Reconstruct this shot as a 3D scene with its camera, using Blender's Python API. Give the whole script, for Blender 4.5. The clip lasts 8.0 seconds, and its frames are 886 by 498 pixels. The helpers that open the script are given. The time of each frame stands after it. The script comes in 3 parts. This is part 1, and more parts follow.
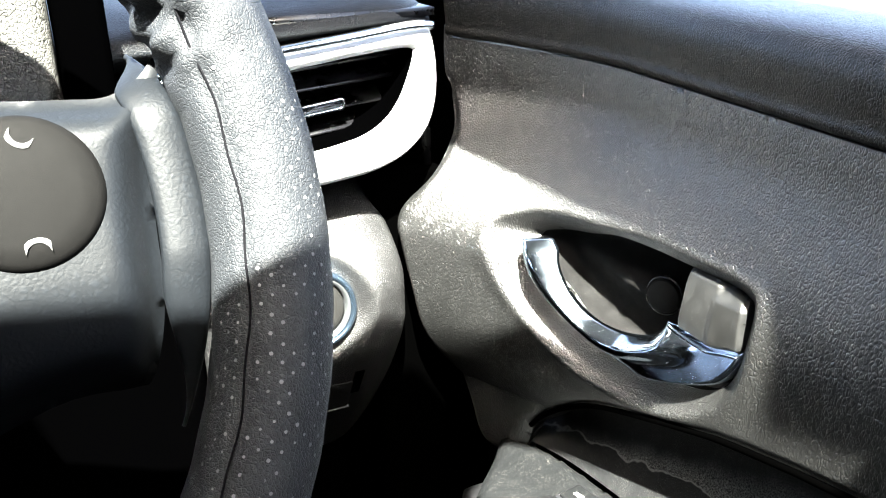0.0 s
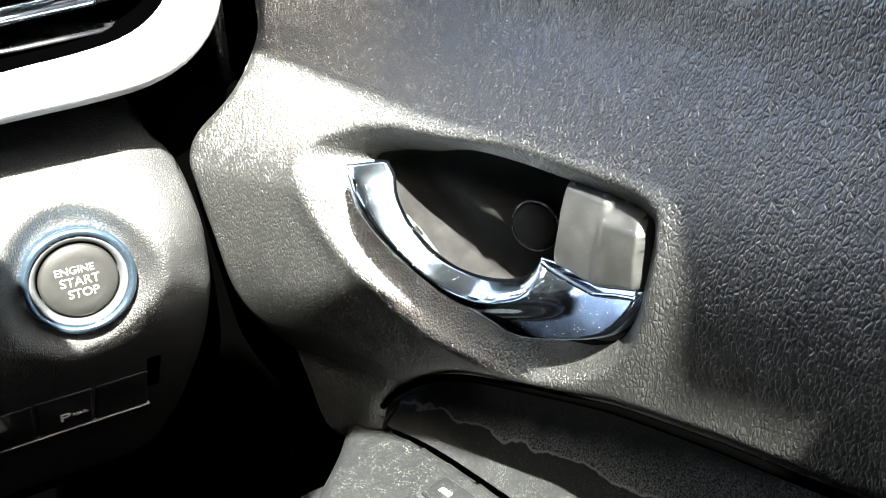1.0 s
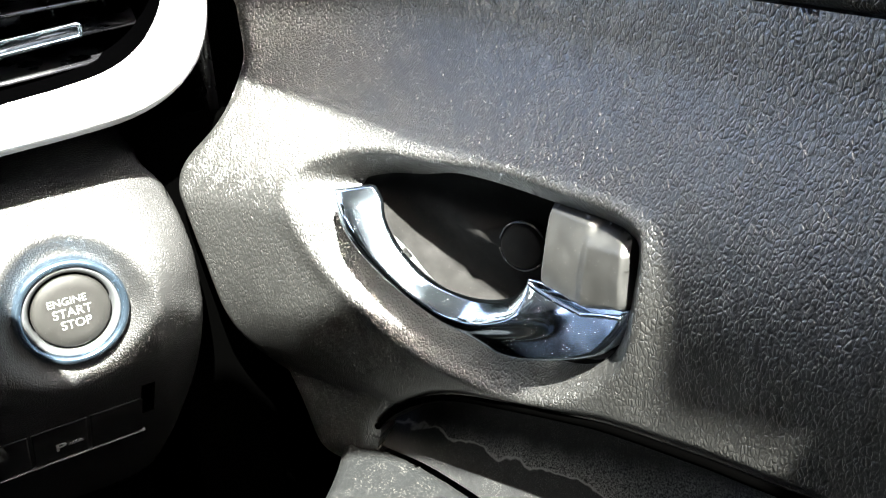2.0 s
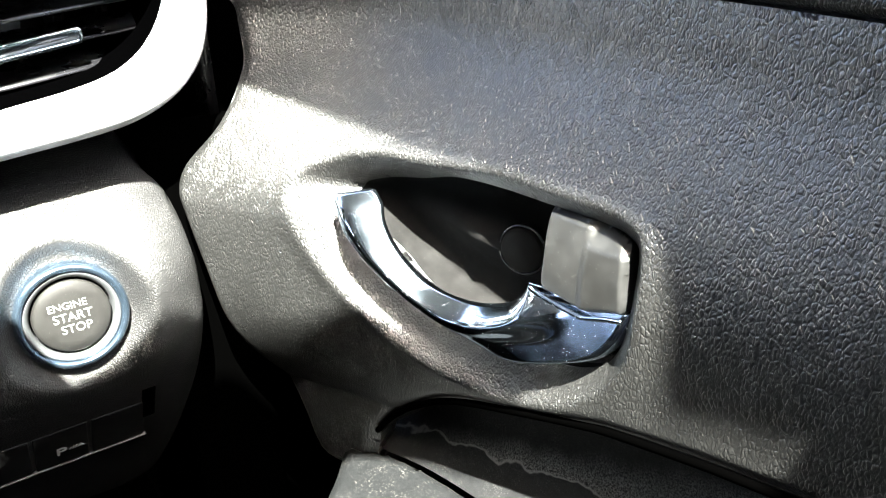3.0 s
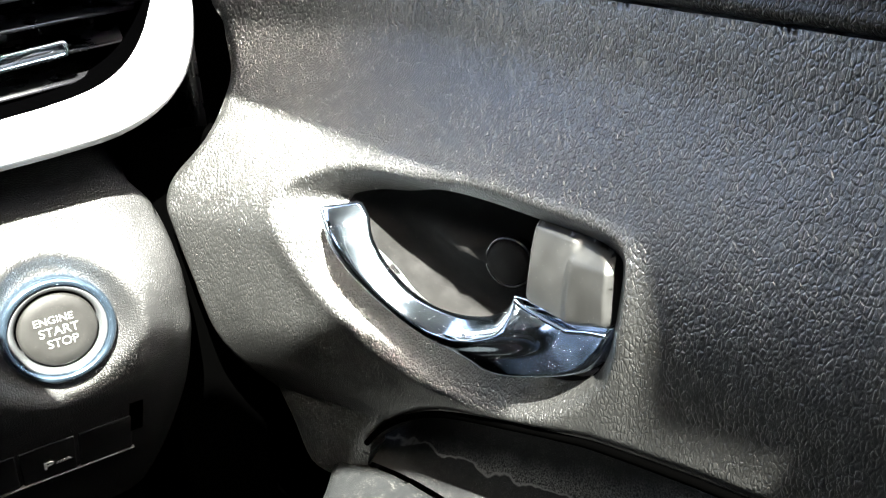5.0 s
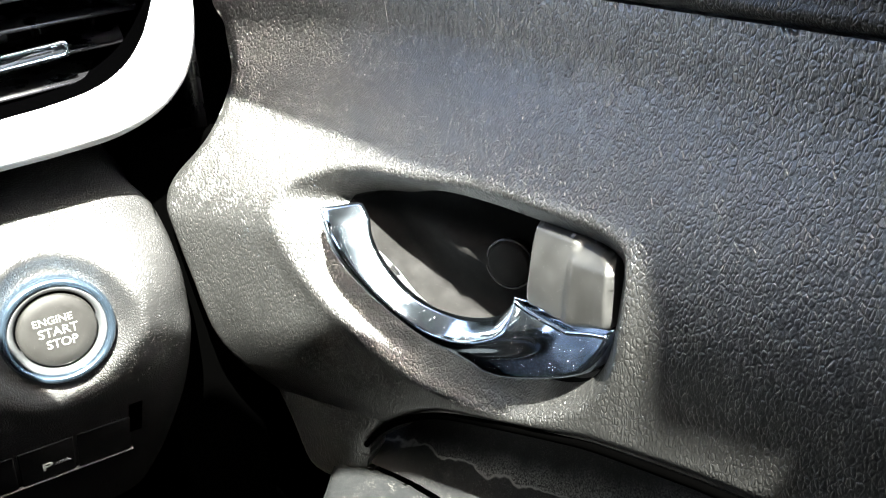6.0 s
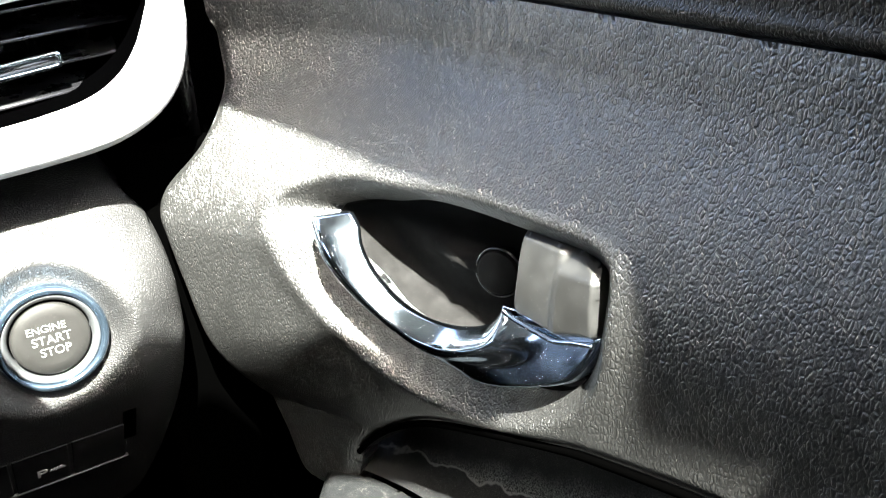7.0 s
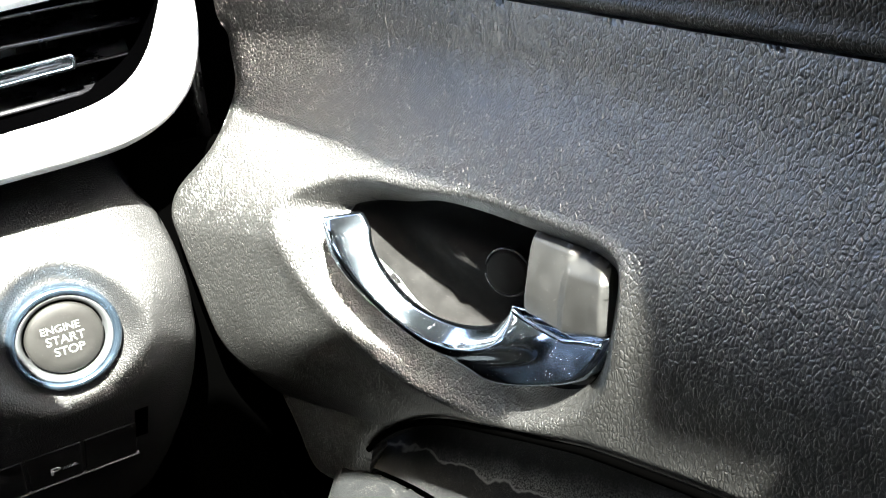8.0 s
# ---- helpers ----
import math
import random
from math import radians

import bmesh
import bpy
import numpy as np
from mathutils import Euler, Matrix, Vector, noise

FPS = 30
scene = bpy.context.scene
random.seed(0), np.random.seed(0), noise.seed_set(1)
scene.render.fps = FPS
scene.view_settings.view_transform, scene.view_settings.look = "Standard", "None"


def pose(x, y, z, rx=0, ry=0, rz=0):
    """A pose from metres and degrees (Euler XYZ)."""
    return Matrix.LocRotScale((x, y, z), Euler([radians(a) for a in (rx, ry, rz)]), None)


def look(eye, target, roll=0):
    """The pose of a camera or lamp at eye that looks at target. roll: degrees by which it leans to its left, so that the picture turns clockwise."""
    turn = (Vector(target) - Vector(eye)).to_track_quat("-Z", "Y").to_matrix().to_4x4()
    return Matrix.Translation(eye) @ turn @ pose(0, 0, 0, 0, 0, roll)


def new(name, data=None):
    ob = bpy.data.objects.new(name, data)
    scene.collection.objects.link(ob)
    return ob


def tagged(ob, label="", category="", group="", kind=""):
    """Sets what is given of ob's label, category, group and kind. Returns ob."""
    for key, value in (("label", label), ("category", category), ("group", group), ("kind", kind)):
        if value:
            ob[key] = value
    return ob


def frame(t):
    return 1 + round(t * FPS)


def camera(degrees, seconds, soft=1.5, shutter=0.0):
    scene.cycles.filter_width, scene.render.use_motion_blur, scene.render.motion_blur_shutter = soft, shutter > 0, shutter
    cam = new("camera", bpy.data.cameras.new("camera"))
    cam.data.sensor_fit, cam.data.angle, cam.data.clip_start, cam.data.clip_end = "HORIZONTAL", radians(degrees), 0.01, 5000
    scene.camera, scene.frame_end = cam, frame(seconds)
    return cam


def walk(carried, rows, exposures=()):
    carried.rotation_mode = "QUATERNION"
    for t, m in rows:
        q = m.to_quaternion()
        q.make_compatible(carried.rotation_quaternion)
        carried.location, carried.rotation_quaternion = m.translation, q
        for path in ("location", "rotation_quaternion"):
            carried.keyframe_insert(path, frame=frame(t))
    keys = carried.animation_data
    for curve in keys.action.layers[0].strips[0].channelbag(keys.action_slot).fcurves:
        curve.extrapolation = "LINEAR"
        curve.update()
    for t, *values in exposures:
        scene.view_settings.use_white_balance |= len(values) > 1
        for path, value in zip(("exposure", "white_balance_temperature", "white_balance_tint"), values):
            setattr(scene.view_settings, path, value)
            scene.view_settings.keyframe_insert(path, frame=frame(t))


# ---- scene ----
# The cabin of a right-hand-drive car: driver's door, end of the dashboard, steering wheel.
# x to the right-hand door, y towards the windscreen, z up; the origin is the corner of the door handle.
EXPOSURE = 5.55
KELVIN = 6850
cam = camera(53.92, 8.0, soft=1.1)
walk(cam, [
    (0, look((-0.2206, -0.2301, 0.1680), (-0.0655, 0.1069, 0.0183), -0.9)),
    (0.3, look((-0.1940, -0.2067, 0.1476), (-0.0133, 0.1133, -0.0104), -0.2)),
    (0.5, look((-0.1766, -0.1879, 0.1320), (0.0128, 0.1268, -0.0264), -0.4)),
    (1, look((-0.1571, -0.1617, 0.1150), (0.0411, 0.1449, -0.0484), -1.5)),
    (1.5, look((-0.1554, -0.1636, 0.1201), (0.0447, 0.1425, -0.0420), -2.6)),
    (3, look((-0.1556, -0.1637, 0.1214), (0.0458, 0.1430, -0.0378), -3.0)),
    (3.5, look((-0.1538, -0.1620, 0.1222), (0.0479, 0.1450, -0.0361), -2.8)),
    (4, look((-0.1514, -0.1642, 0.1221), (0.0509, 0.1429, -0.0354), -3.1)),
    (4.5, look((-0.1512, -0.1650, 0.1232), (0.0515, 0.1420, -0.0338), -3.2)),
    (6, look((-0.1512, -0.1646, 0.1222), (0.0520, 0.1430, -0.0331), -3.0)),
    (6.5, look((-0.1486, -0.1667, 0.1233), (0.0541, 0.1413, -0.0316), -3.2)),
    (7, look((-0.1474, -0.1681, 0.1246), (0.0546, 0.1408, -0.0295), -3.2)),
    (7.5, look((-0.1481, -0.1685, 0.1241), (0.0541, 0.1404, -0.0298), -3.2)),
    (8, look((-0.1512, -0.1693, 0.1266), (0.0498, 0.1401, -0.0280), -3.3)),
], exposures=[(0.0, EXPOSURE - 0.2, KELVIN, 2), (1.5, EXPOSURE, KELVIN, 2), (8.0, EXPOSURE, KELVIN, 2)])

# ---------------------------------------------------------------- light
SUN_FROM = Vector((-0.19, -0.52, 0.83)).normalized()
world = bpy.data.worlds.new("world")
scene.world = world
world.use_nodes = True
wn = world.node_tree.nodes
sky = wn.new("ShaderNodeTexSky")
sky.sky_type = "NISHITA"
sky.sun_disc = False
sky.air_density = 0.42
sky.dust_density = 4.2
sky.ozone_density = 0.3
sky.sun_elevation = math.asin(SUN_FROM.z)
sky.sun_rotation = math.atan2(SUN_FROM.x, SUN_FROM.y)
wn["Background"].inputs["Strength"].default_value = 0.082
world.node_tree.links.new(sky.outputs["Color"], wn["Background"].inputs["Color"])
sun = new("sun", bpy.data.lights.new("sun", "SUN"))
sun.data.energy = 5.0
sun.data.angle = radians(0.53)
sun.data.color = (1.0, 0.985, 0.965)
sun.matrix_world = look(SUN_FROM * 3, (0, 0, 0))


# ---------------------------------------------------------------- materials
def material(name, colour, rough=0.5, metal=0.0, spec=0.5, coat=0.0, ior=1.5):
    m = bpy.data.materials.new(name)
    m.use_nodes = True
    b = m.node_tree.nodes["Principled BSDF"]
    b.inputs["Base Color"].default_value = (*colour, 1)
    b.inputs["Roughness"].default_value = rough
    b.inputs["Metallic"].default_value = metal
    b.inputs["Specular IOR Level"].default_value = spec
    b.inputs["Coat Weight"].default_value = coat
    b.inputs["IOR"].default_value = ior
    return m


def tools(m):
    nt = m.node_tree
    b = nt.nodes["Principled BSDF"]
    tc = nt.nodes.new("ShaderNodeTexCoord")

    def add(kind, **inputs):
        n = nt.nodes.new(kind)
        for k, v in inputs.items():
            n.inputs[k].default_value = v
        return n

    return nt, b, tc, add, nt.links.new


def grained(name, colour, rough=0.42, cell=850.0, depth=0.55, height=0.00035, dust=0.0, vary=0.25, spec=0.5, stretch=1.0, round_=0.17, specks_per_m=420.0, groove_shade=(0.55, 1.2)):
    """Moulded plastic or leather with an embossed grain of wrinkled cells."""
    m = material(name, colour, rough, spec=spec)
    nt, b, tc, add, link = tools(m)
    warp = add("ShaderNodeTexNoise", Scale=cell * 0.7, Detail=2.0)
    link(tc.outputs["Object"], warp.inputs["Vector"])
    mix = add("ShaderNodeMix")
    mix.data_type = "RGBA"
    mix.blend_type = "LINEAR_LIGHT"
    mix.inputs["Factor"].default_value = 0.22 / cell
    squeeze = add("ShaderNodeMapping")
    squeeze.inputs["Scale"].default_value = (1.0, 1.0, stretch)
    link(tc.outputs["Object"], squeeze.inputs["Vector"])
    link(squeeze.outputs["Vector"], mix.inputs["A"])
    link(warp.outputs["Color"], mix.inputs["B"])
    def crackle(scale, wide, tall):
        """Flat-topped cells with narrow grooves between them."""
        cells = add("ShaderNodeTexVoronoi", Scale=scale)
        cells.feature = "DISTANCE_TO_EDGE"
        link(mix.outputs["Result"], cells.inputs["Vector"])
        ramp = add("ShaderNodeMapRange")
        ramp.interpolation_type = "SMOOTHSTEP"
        ramp.inputs["From Max"].default_value = wide
        ramp.inputs["To Max"].default_value = tall
        link(cells.outputs["Distance"], ramp.inputs["Value"])
        return ramp.outputs["Result"]

    def summed(a, b, factor=None):
        n = add("ShaderNodeMath")
        n.operation = "MULTIPLY_ADD"
        n.inputs[1].default_value = 1.0
        link(a, n.inputs[0])
        if factor is not None:
            if isinstance(factor, float):
                n.inputs[1].default_value = factor
            else:
                link(factor, n.inputs[1])
        link(b, n.inputs[2])
        return n.outputs["Value"]

    # some creases are deep, some nearly closed
    patchy = add("ShaderNodeTexNoise", Scale=cell * 0.22, Detail=2.0)
    link(tc.outputs["Object"], patchy.inputs["Vector"])
    uneven = add("ShaderNodeMapRange")
    uneven.inputs["From Min"].default_value = 0.35
    uneven.inputs["From Max"].default_value = 0.65
    uneven.inputs["To Min"].default_value = 0.45
    uneven.inputs["To Max"].default_value = 1.1
    link(patchy.outputs["Fac"], uneven.inputs["Value"])
    fine = add("ShaderNodeTexNoise", Scale=cell * 1.1, Detail=2.0, Roughness=0.5)
    link(mix.outputs["Result"], fine.inputs["Vector"])
    minor = crackle(cell * 1.9, 0.30, 0.18)
    relief = summed(fine.outputs["Fac"], minor, 0.22)
    relief = summed(crackle(cell, round_, 1.0), relief, uneven.outputs["Result"])
    relief = summed(crackle(cell * 0.42, 0.10, 0.35), relief)
    bump = add("ShaderNodeBump", Strength=depth, Distance=height)
    link(relief, bump.inputs["Height"])
    link(bump.outputs["Normal"], b.inputs["Normal"])
    # slow change of gloss and tone
    slow = add("ShaderNodeTexNoise", Scale=28.0, Detail=4.0, Roughness=0.6)
    link(tc.outputs["Object"], slow.inputs["Vector"])
    gloss = add("ShaderNodeMapRange")
    gloss.inputs["To Min"].default_value = rough * 0.85
    gloss.inputs["To Max"].default_value = rough * 1.2
    link(slow.outputs["Fac"], gloss.inputs["Value"])
    link(gloss.outputs["Result"], b.inputs["Roughness"])
    tone = add("ShaderNodeMix")
    tone.data_type = "RGBA"
    tone.inputs["A"].default_value = (*[c * (1 - vary) for c in colour], 1)
    tone.inputs["B"].default_value = (*[c * (1 + vary) for c in colour], 1)
    link(slow.outputs["Fac"], tone.inputs["Factor"])
    # grooves painted darker and cell tops paler, imitating shade in the grain
    shade_ramp = add("ShaderNodeMapRange")
    shade_ramp.inputs["From Min"].default_value = 0.5
    shade_ramp.inputs["From Max"].default_value = 1.9
    shade_ramp.inputs["To Min"].default_value = groove_shade[0]
    shade_ramp.inputs["To Max"].default_value = groove_shade[1]
    link(relief, shade_ramp.inputs["Value"])
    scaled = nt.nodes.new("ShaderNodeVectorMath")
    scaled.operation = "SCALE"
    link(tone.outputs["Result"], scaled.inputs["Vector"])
    link(shade_ramp.outputs["Result"], scaled.inputs["Scale"])
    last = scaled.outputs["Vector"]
    if dust:
        specks = add("ShaderNodeTexVoronoi", Scale=specks_per_m)
        link(tc.outputs["Object"], specks.inputs["Vector"])
        dot = add("ShaderNodeMapRange")
        dot.inputs["From Min"].default_value = 0.30
        dot.inputs["From Max"].default_value = 0.18
        link(specks.outputs["Distance"], dot.inputs["Value"])
        few = add("ShaderNodeTexNoise", Scale=150.0)
        link(tc.outputs["Object"], few.inputs["Vector"])
        cut = add("ShaderNodeMapRange")
        cut.inputs["From Min"].default_value = 0.42
        cut.inputs["From Max"].default_value = 0.55
        link(few.outputs["Fac"], cut.inputs["Value"])
        both = add("ShaderNodeMath")
        both.operation = "MULTIPLY"
        link(dot.outputs["Result"], both.inputs[0])
        link(cut.outputs["Result"], both.inputs[1])
        amount = add("ShaderNodeMath")
        amount.operation = "MULTIPLY"
        amount.inputs[1].default_value = dust
        link(both.outputs["Value"], amount.inputs[0])
        dirty = add("ShaderNodeMix")
        dirty.data_type = "RGBA"
        dirty.inputs["B"].default_value = (0.5, 0.48, 0.44, 1)
        link(last, dirty.inputs["A"])
        link(amount.outputs["Value"], dirty.inputs["Factor"])
        last = dirty.outputs["Result"]
    link(last, b.inputs["Base Color"])
    return m


def smudged(name, colour, rough, metal=0.0, dust=0.25, coat=0.0):
    """Smooth plastic or plated metal with dust specks and faint smears."""
    m = material(name, colour, rough, metal, coat=coat)
    nt, b, tc, add, link = tools(m)
    smear = add("ShaderNodeTexNoise", Scale=90.0, Detail=5.0, Roughness=0.65)
    link(tc.outputs["Object"], smear.inputs["Vector"])
    gloss = add("ShaderNodeMapRange")
    gloss.inputs["From Min"].default_value = 0.35
    gloss.inputs["From Max"].default_value = 0.75
    gloss.inputs["To Min"].default_value = rough
    gloss.inputs["To Max"].default_value = min(1.0, rough * 1.7 + 0.02)
    link(smear.outputs["Fac"], gloss.inputs["Value"])
    specks = add("ShaderNodeTexVoronoi", Scale=1000.0)
    link(tc.outputs["Object"], specks.inputs["Vector"])
    dot = add("ShaderNodeMapRange")
    dot.inputs["From Min"].default_value = 0.10
    dot.inputs["From Max"].default_value = 0.082
    link(specks.outputs["Distance"], dot.inputs["Value"])
    few = add("ShaderNodeTexNoise", Scale=230.0)
    link(tc.outputs["Object"], few.inputs["Vector"])
    cut = add("ShaderNodeMapRange")
    cut.inputs["From Min"].default_value = 0.46
    cut.inputs["From Max"].default_value = 0.55
    link(few.outputs["Fac"], cut.inputs["Value"])
    both = add("ShaderNodeMath")
    both.operation = "MULTIPLY"
    link(dot.outputs["Result"], both.inputs[0])
    link(cut.outputs["Result"], both.inputs[1])
    amount = add("ShaderNodeMath")
    amount.operation = "MULTIPLY"
    amount.inputs[1].default_value = dust
    link(both.outputs["Value"], amount.inputs[0])
    tone = add("ShaderNodeMix")
    tone.data_type = "RGBA"
    tone.inputs["A"].default_value = (*colour, 1)
    tone.inputs["B"].default_value = (0.55, 0.53, 0.5, 1)
    link(amount.outputs["Value"], tone.inputs["Factor"])
    link(tone.outputs["Result"], b.inputs["Base Color"])
    rough_sum = add("ShaderNodeMath")
    link(amount.outputs["Value"], rough_sum.inputs[0])
    link(gloss.outputs["Result"], rough_sum.inputs[1])
    link(rough_sum.outputs["Value"], b.inputs["Roughness"])
    if metal:
        rest = add("ShaderNodeMath")
        rest.operation = "SUBTRACT"
        rest.inputs[0].default_value = metal
        link(amount.outputs["Value"], rest.inputs[1])
        link(rest.outputs["Value"], b.inputs["Metallic"])
    return m


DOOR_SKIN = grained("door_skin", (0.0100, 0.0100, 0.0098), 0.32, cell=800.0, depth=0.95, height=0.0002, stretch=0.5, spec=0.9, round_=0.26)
PAD_SKIN = grained("pad_skin", (0.0075, 0.007, 0.0062), 0.31, cell=860.0, depth=0.8, height=0.00018, stretch=0.6, round_=0.26, spec=0.22)
TOP_SKIN = grained("dash_top_skin", (0.0050, 0.0060, 0.0074), 0.5, cell=740.0, depth=0.75, height=0.0002, spec=0.16, round_=0.26)
DASH_SKIN = grained("dash_skin", (0.015, 0.015, 0.0152), 0.40, cell=800.0, depth=0.75, height=0.0002, spec=0.28, round_=0.26)
DARK_PLASTIC = grained("dark_plastic", (0.005, 0.005, 0.0055), 0.5, cell=1500.0, depth=0.25, height=0.0002, spec=0.25)
SWITCH_PLASTIC = grained("switch_plastic", (0.0040, 0.0044, 0.0047), 0.6, cell=2200.0, depth=0.45, height=0.0002, dust=0.06, spec=0.10, specks_per_m=1000.0)
POCKET_PLASTIC = grained("pocket_plastic", (0.0060, 0.0062, 0.0066), 0.55, cell=2400.0, depth=0.35, height=0.0002, dust=0.06, spec=0.12, specks_per_m=1300.0)
CUP_PLASTIC = smudged("cup_plastic", (0.0020, 0.0019, 0.0019), 0.72, dust=0.06)
CUP_PLASTIC.node_tree.nodes["Principled BSDF"].inputs["Specular IOR Level"].default_value = 0.08
TAB_PLASTIC = smudged("tab_plastic", (0.0045, 0.0045, 0.0044), 0.32, dust=0.25)
# bluish tint: the sky's reflection is put into the base colour
CHROME = smudged("chrome", (0.38, 0.45, 0.53), 0.09, 1.0, dust=0.7)
SILVER = smudged("silver_paint", (0.36, 0.36, 0.364), 0.36, 0.5, dust=0.1)
RING_METAL = smudged("blue_chrome", (0.10, 0.145, 0.20), 0.17, 0.95, dust=0.15)
INNER_METAL = smudged("satin_grey", (0.10, 0.105, 0.11), 0.32, 0.85, dust=0.1)
CAP_METAL = smudged("cap_grey", (0.0050, 0.0049, 0.0046), 0.5, 0.0, dust=0.05)
CAP_METAL.node_tree.nodes["Principled BSDF"].inputs["Specular IOR Level"].default_value = 0.15
BUTTON_PLASTIC = grained("button_plastic", (0.0021, 0.0020, 0.0019), 0.75, cell=2600.0, depth=0.12, height=0.0002, vary=0.12, spec=0.05)
# shade painted as near-black on vent throat, slot, hub and column
SHADE_BLACK = material("painted_shade_black", (0.00006, 0.00006, 0.00007), 0.8, spec=0.0)
GLOSS_BLACK = smudged("gloss_black", (0.010, 0.010, 0.011), 0.12, dust=0.2)
SLAT_BLACK = smudged("slat_black", (0.003, 0.003, 0.0035), 0.22, dust=0.05)
PRINT = material("white_print", (0.09, 0.09, 0.088), 0.5)
PRINT_GREY = material("grey_print", (0.45, 0.45, 0.445), 0.5)
# bluish tint puts skylight into the base colours of rim and spoke
WHEEL_SKIN = grained("wheel_leather", (0.0088, 0.0099, 0.0116), 0.55, cell=900.0, depth=0.8, height=0.0002, spec=0.2, groove_shade=(0.85, 1.08))
SPOKE_SKIN = grained("spoke_plastic", (0.0036, 0.0045, 0.0057), 0.5, cell=520.0, depth=0.2, height=0.0002, vary=0.4, spec=0.12, round_=0.45, groove_shade=(0.6, 1.1))
# near-black: the shade in the gaps by dash and pocket is painted in
GAP_BLACK = material("gap_shade_black", (0.0001, 0.0001, 0.0001), 0.8, spec=0.0)
# paler than its panel: the light this edge catches is painted in
LIT_EDGE = material("lit_edge", (0.045, 0.045, 0.045), 0.5)
LINT = material("lint", (0.085, 0.087, 0.09), 0.8)
THREAD = material("thread", (0.003, 0.003, 0.0035), 0.8, spec=0.0)
LINING = grained("roof_lining", (0.05, 0.05, 0.05), 0.9, cell=900.0, depth=0.2)
FABRIC = grained("seat_fabric", (0.010, 0.010, 0.0105), 0.85, cell=700.0, depth=0.4)
HOOD_SKIN = grained("hood_skin", (0.045, 0.044, 0.039), 0.6, cell=600.0, depth=0.9, height=0.0006)
GROUND = grained("concrete", (0.30, 0.29, 0.27), 0.9, cell=60.0, depth=0.4, height=0.01)


def light_and_dust_band(m):
    """Wavy pale band along the pocket's foot: painted light off the chrome, and dust."""
    nt, b, tc, add, link = tools(m)
    bend = add("ShaderNodeTexNoise", Scale=60.0, Detail=3.0)
    link(tc.outputs["Object"], bend.inputs["Vector"])
    warp = add("ShaderNodeMix")
    warp.data_type = "RGBA"
    warp.blend_type = "LINEAR_LIGHT"
    warp.inputs["Factor"].default_value = 0.006
    link(tc.outputs["Object"], warp.inputs["A"])
    link(bend.outputs["Color"], warp.inputs["B"])
    edges = []
    for slope, start, soft in ((Vector((0, 0.17, 1.0)), 0.0875, 0.0016), (Vector((0, -0.32, -1.0)), -0.0655, 0.012)):
        dot = nt.nodes.new("ShaderNodeVectorMath")
        dot.operation = "DOT_PRODUCT"
        dot.inputs[1].default_value = slope
        link(warp.outputs["Result"], dot.inputs[0])
        fade = add("ShaderNodeMapRange")
        fade.interpolation_type = "SMOOTHSTEP"
        fade.inputs["From Min"].default_value = -start
        fade.inputs["From Max"].default_value = -start + soft
        link(dot.outputs["Value"], fade.inputs["Value"])
        edges.append(fade)
    band = add("ShaderNodeMath")
    band.operation = "MULTIPLY"
    link(edges[0].outputs["Result"], band.inputs[0])
    link(edges[1].outputs["Result"], band.inputs[1])
    speck = add("ShaderNodeTexNoise", Scale=1500.0, Detail=3.0, Roughness=0.7)
    link(tc.outputs["Object"], speck.inputs["Vector"])
    grain = add("ShaderNodeMapRange")
    grain.inputs["From Min"].default_value = 0.42
    grain.inputs["From Max"].default_value = 0.62
    link(speck.outputs["Fac"], grain.inputs["Value"])
    amount = add("ShaderNodeMath")
    amount.operation = "MULTIPLY"
    link(band.outputs["Value"], amount.inputs[0])
    link(grain.outputs["Result"], amount.inputs[1])
    # the painted band is brightest along its lower edge
    rest = add("ShaderNodeMath")
    rest.operation = "MULTIPLY_ADD"
    rest.inputs[1].default_value = -2.0
    rest.inputs[2].default_value = 1.0
    link(edges[0].outputs["Result"], rest.inputs[0])
    peak = add("ShaderNodeMath")
    peak.operation = "MULTIPLY_ADD"
    link(rest.outputs["Value"], peak.inputs[0])
    link(rest.outputs["Value"], peak.inputs[1])
    peak.inputs[2].default_value = -1.0
    crest = add("ShaderNodeMath")
    crest.operation = "MULTIPLY_ADD"
    crest.inputs[1].default_value = -0.8
    link(peak.outputs["Value"], crest.inputs[0])
    link(amount.outputs["Value"], crest.inputs[2])
    layer = add("ShaderNodeMix")
    layer.data_type = "RGBA"
    layer.inputs["B"].default_value = (0.12, 0.12, 0.117, 1)
    link(b.inputs["Base Color"].links[0].from_socket, layer.inputs["A"])
    link(crest.outputs["Value"], layer.inputs["Factor"])
    link(layer.outputs["Result"], b.inputs["Base Color"])


light_and_dust_band(POCKET_PLASTIC)

# ---------------------------------------------------------------- building helpers
def part(name, bm, mat, parent=None, label="", smooth=True):
    me = bpy.data.meshes.new(name)
    if smooth:
        for f in bm.faces:
            f.smooth = True
    bm.to_mesh(me)
    bm.free()
    me.materials.append(mat)
    ob = new(name, me)
    if parent:
        ob.parent = parent
    if label:
        tagged(ob, label)
    return ob


def thing(name, label, category, group="", kind=""):
    ob = new(name)
    ob.empty_display_size = 0.02
    return tagged(ob, label, category, group, kind)


def ease(a, b, v):
    t = np.clip((v - a) / (b - a), 0.0, 1.0)
    return t * t * (3 - 2 * t)


